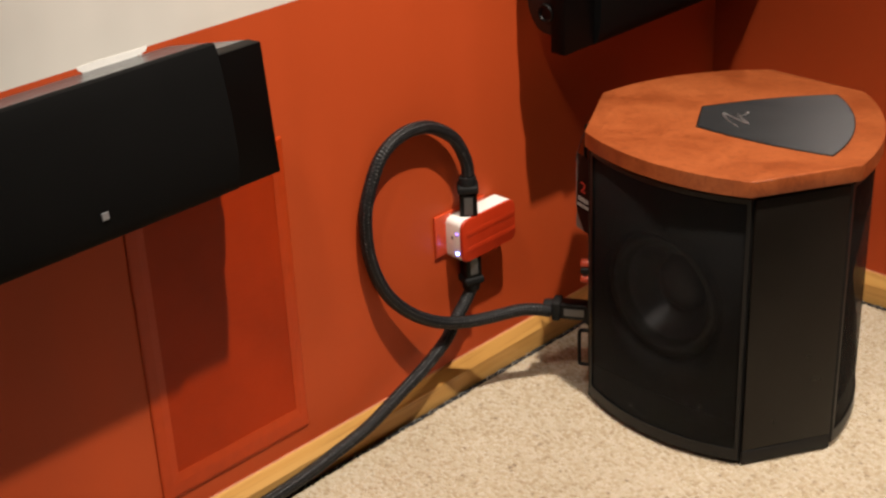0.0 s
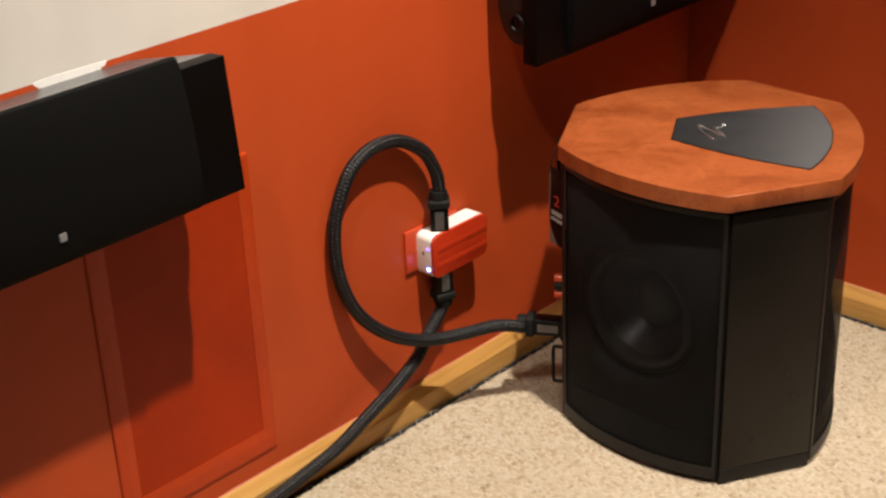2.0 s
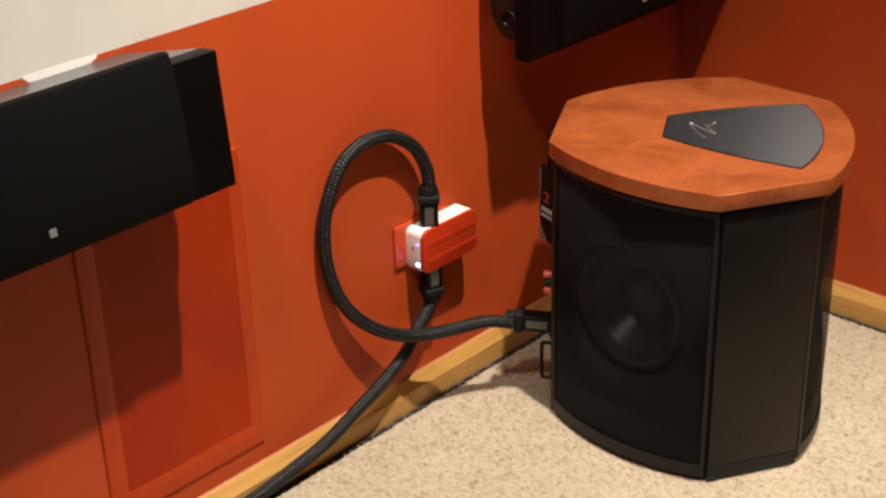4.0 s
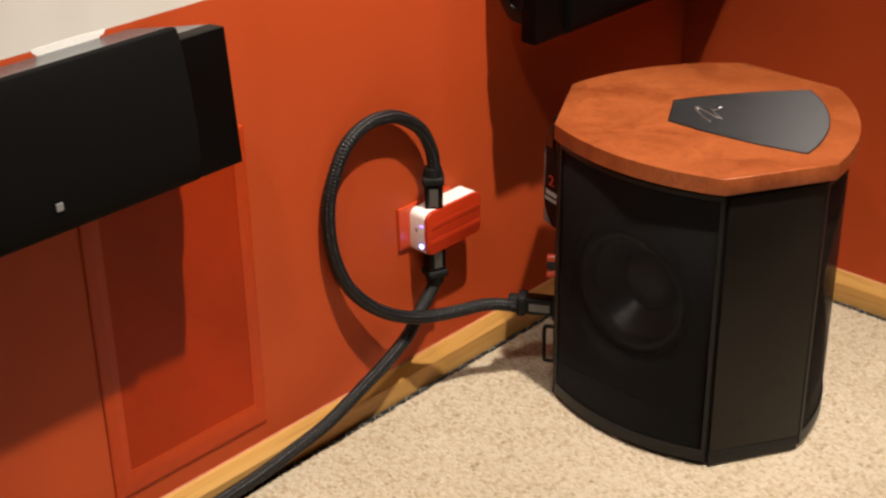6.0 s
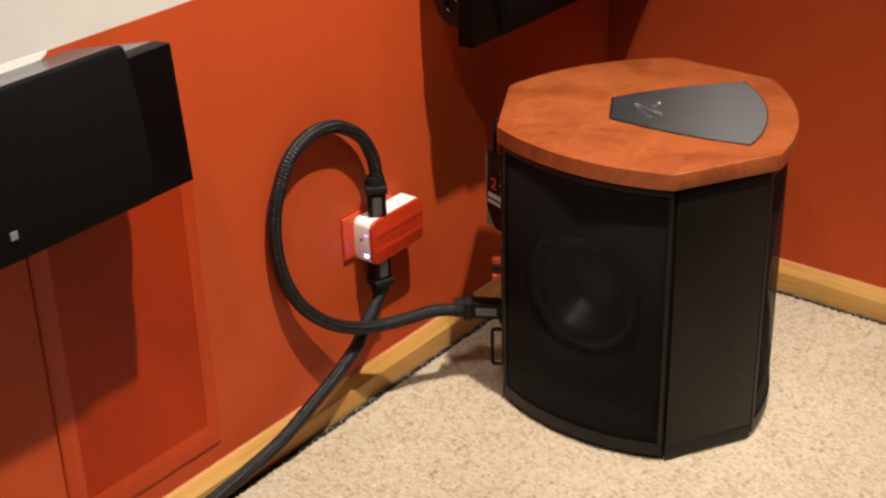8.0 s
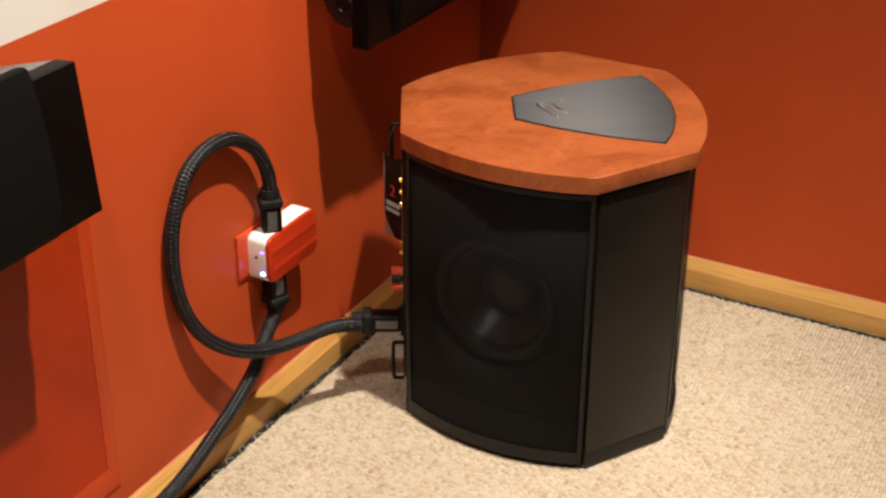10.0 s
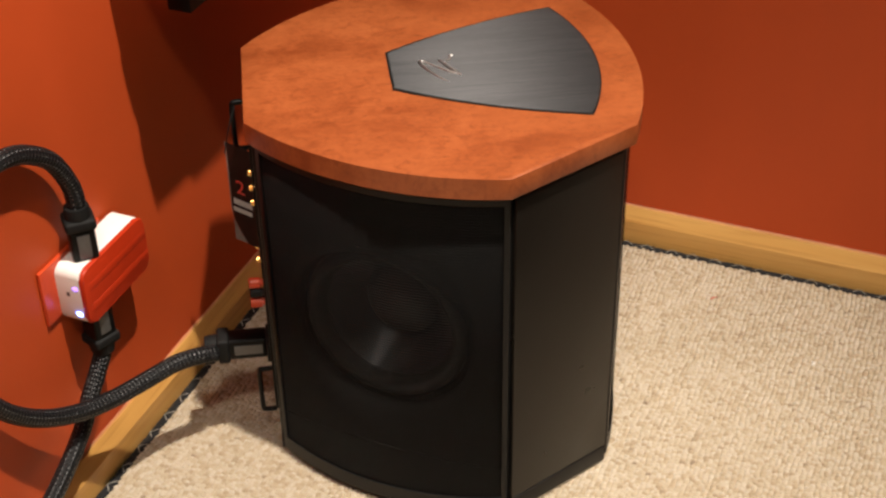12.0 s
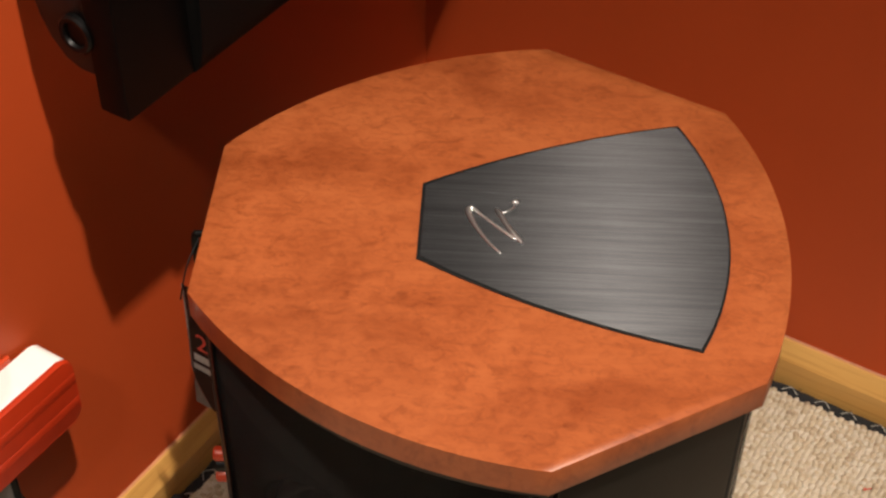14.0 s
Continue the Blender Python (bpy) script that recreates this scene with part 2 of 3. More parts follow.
CARD_EDGE = speckled("worn_card_edge", (0.26, 0.20, 0.18), 0.3, 200, 0.5)
CARD_RED, CARD_WHITE = speckled("red_print", (0.60, 0.035, 0.02), 0.1, 90, 0.4), speckled("white_print", (0.70, 0.68, 0.66), 0.1, 90, 0.4)
SUBFLOOR = speckled("dark_subfloor", (0.022, 0.018, 0.015), 0.3, 40, 0.9)
FUZZ = speckled("dark_backing", (0.009, 0.009, 0.010), 0.4, 300, 0.95)
FUZZ_PALE = speckled("pale_thread", (0.50, 0.48, 0.43), 0.3, 300, 0.95)
LED_BLUE, LED_VIOLET = glow("blue_led", (0.12, 0.22, 1.0), 34.0), glow("violet_led", (0.36, 0.20, 1.0), 2.5)
# near black, so that the unseen ceiling bounces little light back
DARK_CEILING = wall_paint("ceiling_paint", (0.06, 0.055, 0.05), 0.8)


# ---- shape helpers ----
def part(name, bm, material, parent=None, label="", smooth=False):
    """One mesh object from a bmesh, under a thing or a part."""
    me = bpy.data.meshes.new(name)
    bmesh.ops.recalc_face_normals(bm, faces=bm.faces[:])
    bm.to_mesh(me)
    bm.free()
    me.materials.append(material)
    if smooth:
        me.shade_smooth()
        if smooth != "all":
            me.set_sharp_from_angle(angle=radians(38))
    ob = new(name, me)
    if parent is not None:
        ob.parent = parent
    if label:
        tagged(ob, label)
    return ob


def thing(name, at, label, category, group="", kind=""):
    ob = new(name)
    ob.location = at
    ob.empty_display_size = 0.05
    return tagged(ob, label, category, group, kind)


def box(lo, hi, bevel=0.0, segments=2):
    bm = bmesh.new()
    lo, hi = Vector(lo), Vector(hi)
    bmesh.ops.create_cube(bm, size=1, matrix=Matrix.LocRotScale((lo + hi) / 2, None, hi - lo))
    if bevel:
        bmesh.ops.bevel(bm, geom=bm.edges[:], offset=bevel, segments=segments, profile=0.5, affect="EDGES")
    return bm


def prism(outline, z0, z1, bevel=0.0, segments=2, caps=True):
    """An upright solid over a flat outline of (x, y)."""
    bm = bmesh.new()
    low, top = [bm.verts.new((x, y, z0)) for x, y in outline], [bm.verts.new((x, y, z1)) for x, y in outline]
    n = len(outline)
    for i in range(n):
        bm.faces.new((low[i], low[(i + 1) % n], top[(i + 1) % n], top[i]))
    if caps:
        a, b = bm.faces.new(low[::-1]), bm.faces.new(top)
        if bevel:
            rim = list({e for f in (a, b) for e in f.edges})
            bmesh.ops.bevel(bm, geom=rim, offset=bevel, segments=segments, profile=0.5, affect="EDGES")
    return bm


def along_y(profile, y0, y1, bevel=0.0):
    """A solid with a section of (x, z) drawn out along y."""
    bm = prism(profile, y0, y1, bevel)
    bmesh.ops.transform(bm, matrix=Matrix(((1, 0, 0, 0), (0, 0, 1, 0), (0, 1, 0, 0), (0, 0, 0, 1))), verts=bm.verts[:])
    return bm


def moved(bm, m):
    bmesh.ops.transform(bm, matrix=m, verts=bm.verts[:])
    return bm


def lathe(rings, sides=40):
    """A body of revolution round z from (radius, z) rings."""
    bm = bmesh.new()
    rows = []
    for r, z in rings:
        if r < 1e-6:
            rows.append([bm.verts.new((0, 0, z))])
        else:
            rows.append([bm.verts.new((r * math.cos(2 * math.pi * k / sides), r * math.sin(2 * math.pi * k / sides), z)) for k in range(sides)])
    for a, b in zip(rows, rows[1:]):
        for k in range(sides):
            j = (k + 1) % sides
            quad = [a[k % len(a)], a[j % len(a)], b[j % len(b)], b[k % len(b)]]
            quad = list(dict.fromkeys(quad))
            if len(quad) > 2:
                bm.faces.new(quad)
    return bm


def smooth_line(points, steps=12):
    """A Catmull-Rom line through the points."""
    p = [Vector(q) for q in points]
    p = [2 * p[0] - p[1]] + p + [2 * p[-1] - p[-2]]
    line = []
    for i in range(1, len(p) - 2):
        for k in range(steps):
            t = k / steps
            line.append(0.5 * (2 * p[i] + (p[i + 1] - p[i - 1]) * t + (2 * p[i - 1] - 5 * p[i] + 4 * p[i + 1] - p[i + 2]) * t * t
                               + (3 * p[i] - p[i - 1] - 3 * p[i + 1] + p[i + 2]) * t ** 3))
    return line + [p[-2]]


def tube(line, radius, sides=20):
    """A round cord along a line, of one radius or a list of them, with UV: metres along, turns round."""
    bm = bmesh.new()
    uv = bm.loops.layers.uv.new("uv")
    up, rows, run = Vector((0.3, 0.1, 1)).normalized(), [], [0.0]
    radii = radius if isinstance(radius, list) else [radius] * len(line)
    for i, c in enumerate(line):
        d = (line[min(i + 1, len(line) - 1)] - line[max(i - 1, 0)]).normalized()
        side = up.cross(d).normalized()
        up = d.cross(side).normalized()
        rows.append([bm.verts.new(c + radii[i] * (math.cos(a) * side + math.sin(a) * up)) for a in (2 * math.pi * k / sides for k in range(sides))])
        if i:
            run.append(run[-1] + (c - line[i - 1]).length)
    for i in range(len(rows) - 1):
        for k in range(sides):
            j = (k + 1) % sides
            f = bm.faces.new((rows[i][k], rows[i][j], rows[i + 1][j], rows[i + 1][k]))
            for loop, (s, v) in zip(f.loops, ((run[i], k), (run[i], k + 1), (run[i + 1], k + 1), (run[i + 1], k))):
                loop[uv].uv = (s, v / sides)
    bm.faces.new(rows[0][::-1]), bm.faces.new(rows[-1])
    return bm


def arc(a, b, bulge, steps=14):
    """Points from a up to, not including, b, on an arc that swells to the right of the way by bulge."""
    a, b = Vector(a), Vector(b)
    mid, way = (a + b) / 2, (b - a)
    out = Vector((way.y, -way.x)).normalized()
    half = way.length / 2
    r = (half * half + bulge * bulge) / (2 * bulge)
    centre = mid - out * (r - bulge)
    span = math.asin(half / r)
    pts = []
    for k in range(steps):
        t = -span + 2 * span * k / steps
        pts.append(tuple(centre + r * (math.cos(t) * out + math.sin(t) * way.normalized())))
    return pts


# ---- the room ----
def structure(name, bm, material, label, category, smooth=False):
    return tagged(part(name, bm, material, None, "", smooth), label, category, "", "structure")


PAINT_LINE, HIGH = 0.806, 3.15
structure("floor", box((-0.12, -4.6, -0.16), (4.2, 0.12, -0.012)), SUBFLOOR, "dark subfloor under the fitted carpet", "floor")
structure("wall_west", box((-0.12, -4.6, -0.010), (0, 0.12, PAINT_LINE)), RED, "terracotta red painted wall with satin sheen", "wall")
structure("wall_west_upper", box((-0.12, -4.6, PAINT_LINE), (0.0, 0.12, HIGH)), CREAM, "cream painted upper wall above the red", "wall")
structure("wall_north", box((0, 0, -0.010), (4.2, 0.12, PAINT_LINE)), RED, "terracotta red painted wall behind the subwoofer", "wall")
structure("wall_north_upper", box((0, 0, PAINT_LINE), (4.2, 0.12, HIGH)), CREAM, "cream painted upper wall above the red", "wall")
# east wall, south wall and ceiling are unseen; coloured dark to cut bounced light
structure("wall_east", box((4.2, -4.6, -0.010), (4.32, 0.12, HIGH)), RED, "unseen terracotta red wall that closes the room", "wall")
structure("wall_south", box((-0.12, -4.72, -0.010), (4.32, -4.6, HIGH)), RED, "unseen terracotta red wall that closes the room", "wall")
structure("ceiling", box((-0.12, -4.72, HIGH), (4.32, 0.12, HIGH + 0.1)), DARK_CEILING, "unseen ceiling, kept dark to cut bounced light", "ceiling")

# bare plaster left along the paint line above the wall speaker, with a torn red edge
random.seed(5)
k = 30


def crest(f):
    """How far the scraped plaster climbs over the paint line, at a share f of its length."""
    return 0.0015 * math.sin(math.pi * min(1.0, f * 1.15)) ** 0.8 if f < 0.87 else 0.0


rim = [(-1.460 + 0.111 * i / k, PAINT_LINE + 0.0010 + crest(i / k) * random.uniform(0.35, 1.0)) for i in range(k + 1)]
torn = [(-1.460 + 0.111 * i / k, PAINT_LINE - 0.0016 - 0.0150 * math.sin(math.pi * i / k) ** 0.5 * random.uniform(0.6, 1.0)) for i in range(k + 1)]
bm = prism(torn + rim[::-1], -0.0010, 0.0004)
moved(bm, Matrix(((0, 0, 1, 0), (1, 0, 0, 0), (0, 1, 0, 0), (0, 0, 0, 1))))
structure("trim_plaster_patch", bm, PLASTER, "rough bare white plaster patch at the paint line", "wall patch")


def baseboard(name, length, material, m, label):
    """Oak board with an eased top edge, standing against the wall."""
    section = [(0, -0.010), (0.0160, -0.010), (0.0160, 0.0350), (0.0154, 0.0364), (0.0048, 0.0558), (0.0036, 0.0572), (0, 0.0578)]
    bead = [(0.0002, 0.0575), (0.0022, 0.0579), (0.0016, 0.0587), (0.0002, 0.0595)]
    structure("trim_paint_bead", moved(along_y(bead, -length, -0.002), m), CAULK, "thin pale bead where paint meets the baseboard", "trim", True)
    return structure(name, moved(along_y(section, -length, 0), m), material, label, "baseboard")


baseboard("baseboard_west", 4.5, OAK_Y, pose(0, 0, 0), "honey oak baseboard along the red wall")
baseboard("baseboard_north", 4.1, OAK_X, Matrix.Translation((0.0135, 0, 0)) @ Matrix(((0, -1, 0, 0), (-1, 0, 0, 0), (0, 0, 1, 0), (0, 0, 0, 1))), "honey oak baseboard along the red wall")


def carpet():
    """Berber carpet: a backing sheet and a field of small uneven loops."""
    edge = 0.032
    back = structure("floor_carpet_backing", box((edge, -4.5, -0.010), (4.15, -edge, -0.0024)), YARN_SHEET, "beige berber carpet backing sheet", "carpet")
    rng = np.random.default_rng(3)
    pitch, row = 0.0071, 0.0050
    xs, ys = np.arange(edge, 1.45, pitch), np.arange(-2.0, -edge, row)
    gx, gy = np.meshgrid(xs, ys)
    gy = gy + (np.arange(len(xs)) % 2)[None, :] * row * 0.5
    gx, gy = gx.ravel(), gy.ravel()
    gx = gx + 0.0011 * np.sin(gy * 61 + 0.8 * np.sin(gx * 9)) + rng.normal(0, 0.0009, gx.size)
    gy = gy + rng.normal(0, 0.0008, gy.size)
    sides = 6
    a = np.linspace(0, 2 * np.pi, sides, endpoint=False)
    ring = np.stack([np.cos(a), np.sin(a)], 1)
    n = gx.size
    rx, ry, h = rng.uniform(0.0042, 0.0053, n), rng.uniform(0.0033, 0.0042, n), rng.uniform(-0.0009, 0.0009, n)
    turn = rng.normal(0.5, 0.4, n)
    levels = ((1.0, -0.0030), (0.74, -0.0004))
    verts = np.zeros((n, len(levels) * sides + 1, 3))
    for l, (s, z) in enumerate(levels):
        px, py = ring[None, :, 0] * rx[:, None] * s, ring[None, :, 1] * ry[:, None] * s
        c, d = np.cos(turn)[:, None], np.sin(turn)[:, None]
        verts[:, l * sides:(l + 1) * sides, 0] = gx[:, None] + px * c - py * d
        verts[:, l * sides:(l + 1) * sides, 1] = gy[:, None] + px * d + py * c
        verts[:, l * sides:(l + 1) * sides, 2] = h[:, None] * 0.8 + z + (0 if l == 0 else rng.normal(0, 0.0002, (n, sides)))
    verts[:, -1] = np.stack([gx, gy, h * 0.8 + 0.0009], 1)
    faces = []
    for l in range(len(levels) - 1):
        for k in range(sides):
            j = (k + 1) % sides
            faces.append((l * sides + k, l * sides + j, (l + 1) * sides + j, (l + 1) * sides + k))
    quads = np.array(faces)
    last = (len(levels) - 1) * sides
    tris = np.array([(last + k, last + (k + 1) % sides, len(levels) * sides) for k in range(sides)])
    per = len(levels) * sides + 1
    base = (np.arange(n) * per)[:, None]
    qi, ti = (base + quads.ravel()[None]).ravel(), (base + tris.ravel()[None]).ravel()
    me = bpy.data.meshes.new("carpet")
    me.vertices.add(n * per)
    me.vertices.foreach_set("co", verts.ravel())
    me.loops.add(qi.size + ti.size)
    me.loops.foreach_set("vertex_index", np.concatenate([qi, ti]).astype(np.int32))
    nq, nt = qi.size // 4, ti.size // 3
    me.polygons.add(nq + nt)
    me.polygons.foreach_set("loop_start", np.concatenate([np.arange(nq) * 4, nq * 4 + np.arange(nt) * 3]).astype(np.int32))
    me.update(calc_edges=True)
    me.validate()
    me.shade_smooth()
    me.materials.append(YARN)
    tagged(new("carpet", me), "beige looped berber carpet, flecked cream and tan", "carpet", "", "stuff")
    return back


carpet()


def carpet_edge(x_run):
    """The bound edge of the carpet by the baseboard: a dark tape, pale zigzag stitching and loose threads."""
    rng = random.Random(11 if x_run else 12)

    def at(s, off, z):
        return Vector((s, -off, z)) if x_run else Vector((off, -s, z))

    bm = bmesh.new()
    rows, n = [], 260
    for i in range(n + 1):
        s, w = 0.03 + 2.6 * i / n, rng.uniform(-0.0012, 0.0012)
        rows.append([bm.verts.new(at(s, o + w, z)) for o, z in ((0.0150, -0.011), (0.0160, -0.0035), (0.022, -0.0003), (0.030, 0.0002), (0.034, -0.004))])
    for p, q in zip(rows, rows[1:]):
        for j in range(4):
            bm.faces.new((p[j], p[j + 1], q[j + 1], q[j]))
    tagged(part("trim_carpet_binding", bm, FUZZ, None, "", "all"), "dark tape binding the carpet's edge", "carpet edge", "", "structure")
    bm = bmesh.new()
    for i in range(70):
        s = 0.05 + i * 0.037 + rng.uniform(-0.003, 0.003)
        for o0, o1, d in ((0.0285, 0.0195, 0.0095), (0.0195, 0.0280, 0.0095)):
            p, q = at(s, o0, 0.0008), at(s + d, o1, 0.0008)
            s += d
            if rng.random() < 0.08:
                continue
            side = Vector((-(q - p).y, (q - p).x, 0)).normalized() * 0.0007
            mid = (p + q) / 2 + Vector((0, 0, 0.0006))
            v = [bm.verts.new(c) for c in (p - side, p + side, mid + side, mid - side, q + side, q - side)]
            bm.faces.new((v[0], v[1], v[2], v[3])), bm.faces.new((v[3], v[2], v[4], v[5]))
    bmesh.ops.solidify(bm, geom=bm.faces[:], thickness=0.0006)
    tagged(part("carpet_stitching", bm, FUZZ_PALE), "pale zigzag stitching along the dark carpet binding", "stitching", "", "stuff")
    bm = bmesh.new()
    for _ in range(420):
        s, off = rng.uniform(0.03, 2.4), rng.uniform(0.016, 0.034)
        p = at(s, off, -0.003)
        d = Vector((rng.uniform(-1, 1), rng.uniform(-1, 1), rng.uniform(0.2, 1.0))).normalized() * rng.uniform(0.004, 0.009)
        w = Vector((rng.uniform(-1, 1), rng.uniform(-1, 1), 0)).normalized() * 0.0007
        u = d.cross(w).normalized() * 0.0007
        q = [bm.verts.new(p + w), bm.verts.new(p - w * 0.5 + u), bm.verts.new(p - w * 0.5 - u), bm.verts.new(p + d)]
        for i, j, k in ((0, 1, 3), (1, 2, 3), (2, 0, 3)):
            bm.faces.new((q[i], q[j], q[k]))
    tagged(part("carpet_fringe", bm, FUZZ), "short dark frayed threads at the carpet's edge", "carpet edge", "", "stuff")


carpet_edge(False)
carpet_edge(True)


# ---- subwoofer ----
SUB = Vector((0.3731, -0.4700, 0))
AXIS, PLAN = 29.32, 0.97


def hexagon(chord_at, half, bulge, steps=14):
    """Three arched sides at AXIS, +120, +240 and three flat ones between them."""
    pts = []
    for k in range(3):
        t = radians(AXIS + 120 * k)
        u, v = Vector((math.cos(t), math.sin(t))), Vector((-math.sin(t), math.cos(t)))
        a, b = u * chord_at - v * half, u * chord_at + v * half
        pts += arc(a, b, bulge, steps) + [tuple(b)]
    return pts


def turned(bm, degrees):
    return moved(bm, pose(0, 0, 0, 0, 0, degrees))


def curved_strip(half0, half1, z0, z1, out, thick, chord=0.194, half=0.165, bulge=0.038, steps=18):
    """A piece of the arched side, facing +x, between two half widths along y."""
    r = (half * half + bulge * bulge) / (2 * bulge)
    cx = chord + bulge - r
    bm = bmesh.new()
    rows = []
    for k in range(steps + 1):
        y = half0 + (half1 - half0) * k / steps
        x = cx + math.sqrt(r * r - y * y) + out
        rows.append([bm.verts.new(p) for p in ((x, y, z0), (x, y, z1), (x - thick, y, z1), (x - thick, y, z0))])
    for a, b in zip(rows, rows[1:]):
        for i in range(4):
            j = (i + 1) % 4
            bm.faces.new((a[i], b[i], b[j], a[j]))
    bm.faces.new(rows[0][::-1]), bm.faces.new(rows[-1])
    return bm


def arch_x(y, half=0.165, bulge=0.038, chord=0.194):
    """How far the arched side stands out at y."""
    r = (half * half + bulge * bulge) / (2 * bulge)
    return chord + bulge - r + math.sqrt(r * r - y * y)


def holed_board(half, z0, z1, zc, r, n=72, rings=4):
    """An arched upright board just behind the mesh, facing +x, with a round hole."""
    bm = bmesh.new()
    rows = []
    for k in range(n):
        a = 2 * math.pi * (k + 0.5) / n
        c, d = math.cos(a), math.sin(a)
        reach = min(half / abs(c) if abs(c) > 1e-6 else 9, ((z1 - zc) if d > 0 else (zc - z0)) / max(abs(d), 1e-6))
        line = []
        for i in range(rings + 1):
            q = reach + (r - reach) * i / rings
            line.append(bm.verts.new((arch_x(c * q) - 0.0055, c * q, zc + d * q)))
        line.append(bm.verts.new((0.186, c * r, zc + d * r)))
        rows.append(line)
    for k in range(n):
        p, q = rows[k], rows[(k + 1) % n]
        for i in range(rings + 1):
            bm.faces.new((p[i], q[i], q[i + 1], p[i + 1]))
    return bm


def bowed_brace(edge, sign, half=0.1565, steps=18):
    """A board just behind the mesh that fills it from a rail to a bowed edge; sign 1 for the upper one."""
    bm, rows = bmesh.new(), []
    for k in range(steps + 1):
        y = -half + 2 * half * k / steps
        x = arch_x(y) - 0.0022
        z0, z1 = edge + sign * 0.022 * (y / half) ** 2, (0.480 if sign > 0 else 0.030)
        rows.append([bm.verts.new(q) for q in ((x, y, z0), (x, y, z1), (x - 0.0022, y, z1), (x - 0.0022, y, z0))])
    for a, b in zip(rows, rows[1:]):
        for i in range(4):
            j = (i + 1) % 4
            bm.faces.new((a[i], b[i], b[j], a[j]))
    bm.faces.new(rows[0][::-1]), bm.faces.new(rows[-1])
    return bm


def subwoofer():
    sub = thing("subwoofer", SUB, "black three-sided subwoofer with cherry wood top on beige carpet", "subwoofer")
    sub.scale = (PLAN, PLAN, 1)
    # plinth, inner core
    part("plinth", prism(hexagon(0.184, 0.155, 0.036), -0.002, 0.014, 0.001), MATT_BLACK, sub, "recessed black plinth", True)
    part("core", prism(hexagon(0.108, 0.190, 0.004), 0.013, 0.486), MATT_BLACK, sub, "matt black inner cabinet", True)
    # cherry lid with inlay
    lid = part("lid", prism(hexagon(0.2065, 0.1685, 0.036, 22), 0.4935, 0.520, 0.0008, 2), CHERRY, sub, "cherry veneer top board", True)
    part("lid_shadow_gap", prism(hexagon(0.194, 0.163, 0.038), 0.484, 0.4945), MATT_BLACK, sub, "", True)

    def inlay(grow):
        a, b = Vector((-0.064 - grow, 0.0455 + grow)), Vector((0.160 + grow * 0.6, 0.1400 + grow))
        top = arc(b, a, 0.010, 12)
        low = arc((a.x, -a.y), (b.x, -b.y), 0.010, 12)
        end = arc((b.x, -b.y), (b.x, b.y), 0.033, 18)
        return low + end + top + [tuple(a)]

    border = part("inlay_border", turned(moved(prism(inlay(0.0028), 0.5195, 0.5208), Matrix.Translation((-0.001, 0.003, 0))), AXIS), MATT_BLACK, lid, "thin black border of the inlay")
    plate = part("inlay_plate", turned(moved(prism(inlay(0), 0.5200, 0.5214, 0.0004, 1), Matrix.Translation((-0.001, 0.003, 0))), AXIS), BRUSHED, lid, "dark brushed metal wedge plate")
    # raised chrome emblem, drawn as plain strokes
    strokes = (((0.0060, -0.0335, 0.0008), (-0.0050, -0.0195, 0.0012), (-0.0150, -0.0020, 0.0018), (-0.0215, 0.0130, 0.0026), (-0.0225, 0.0205, 0.0028), (-0.0185, 0.0215, 0.0020), (-0.0100, 0.0125, 0.0012), (0.0020, 0.0000, 0.0014), (0.0110, -0.0090, 0.0016), (0.0180, -0.0160, 0.0012)),
               ((0.0010, 0.0225, 0.0010), (0.0040, 0.0165, 0.0024), (0.0105, 0.0020, 0.0022), (0.0165, -0.0090, 0.0026), (0.0215, -0.0165, 0.0020), (0.0235, -0.0205, 0.0008)),
               ((0.0050, 0.0170, 0.0006), (0.0105, 0.0195, 0.0010), (0.0150, 0.0235, 0.0010), (0.0170, 0.0290, 0.0008)))
    for s in strokes:
        line = smooth_line([(x - 0.0042, y - 0.003, 0.5216) for x, y, r in s], 6)
        width = [r for x, y, r in s]
        bm = tube(line, [width[i // 6] + (width[min(i // 6 + 1, len(width) - 1)] - width[i // 6]) * (i % 6) / 6 for i in range(len(line))], 8)
        part("emblem_stroke", turned(bm, AXIS), CHROME, lid, "raised chrome emblem stroke", "all")
    bead = moved(lathe([(0.0032, 0), (0.0030, 0.0010), (0.0022, 0.0019), (0.0010, 0.0024), (0, 0.0025)], 14), Matrix.Translation((0.0133, 0.0292, 0.5213)))
    part("emblem_dot", turned(bead, AXIS), CHROME, lid, "raised chrome emblem dot", "all")
    # three arched grilles, each with frame, cloth and woofer
    for k in range(3):
        t = AXIS + 120 * k
        g = part("grille_frame", turned(curved_strip(-0.1635, -0.1575, 0.010, 0.486, 0.002, 0.016, steps=3), t), FRAME_BLACK, sub, "black grille frame with satin edge", True)
        part("frame_stile", turned(curved_strip(0.1575, 0.1635, 0.010, 0.486, 0.002, 0.016, steps=3), t), FRAME_BLACK, g, "", True)
        part("frame_rail", turned(curved_strip(-0.1575, 0.1575, 0.478, 0.486, 0.002, 0.016), t), FRAME_BLACK, g, "", True)
        part("frame_rail", turned(curved_strip(-0.1575, 0.1575, 0.010, 0.032, 0.002, 0.016), t), FRAME_BLACK, g, "", True)
        part("grille_cloth", turned(curved_strip(-0.1575, 0.1575, 0.032, 0.478, 0.0, 0.0012), t), CLOTH, g, "black see-through grille mesh", "all")
        for edge, sign in ((0.400, 1), (0.098, -1)):
            part("grille_brace", turned(bowed_brace(edge, sign), t), FRAME_BLACK, g, "solid bowed board behind the mesh", True)
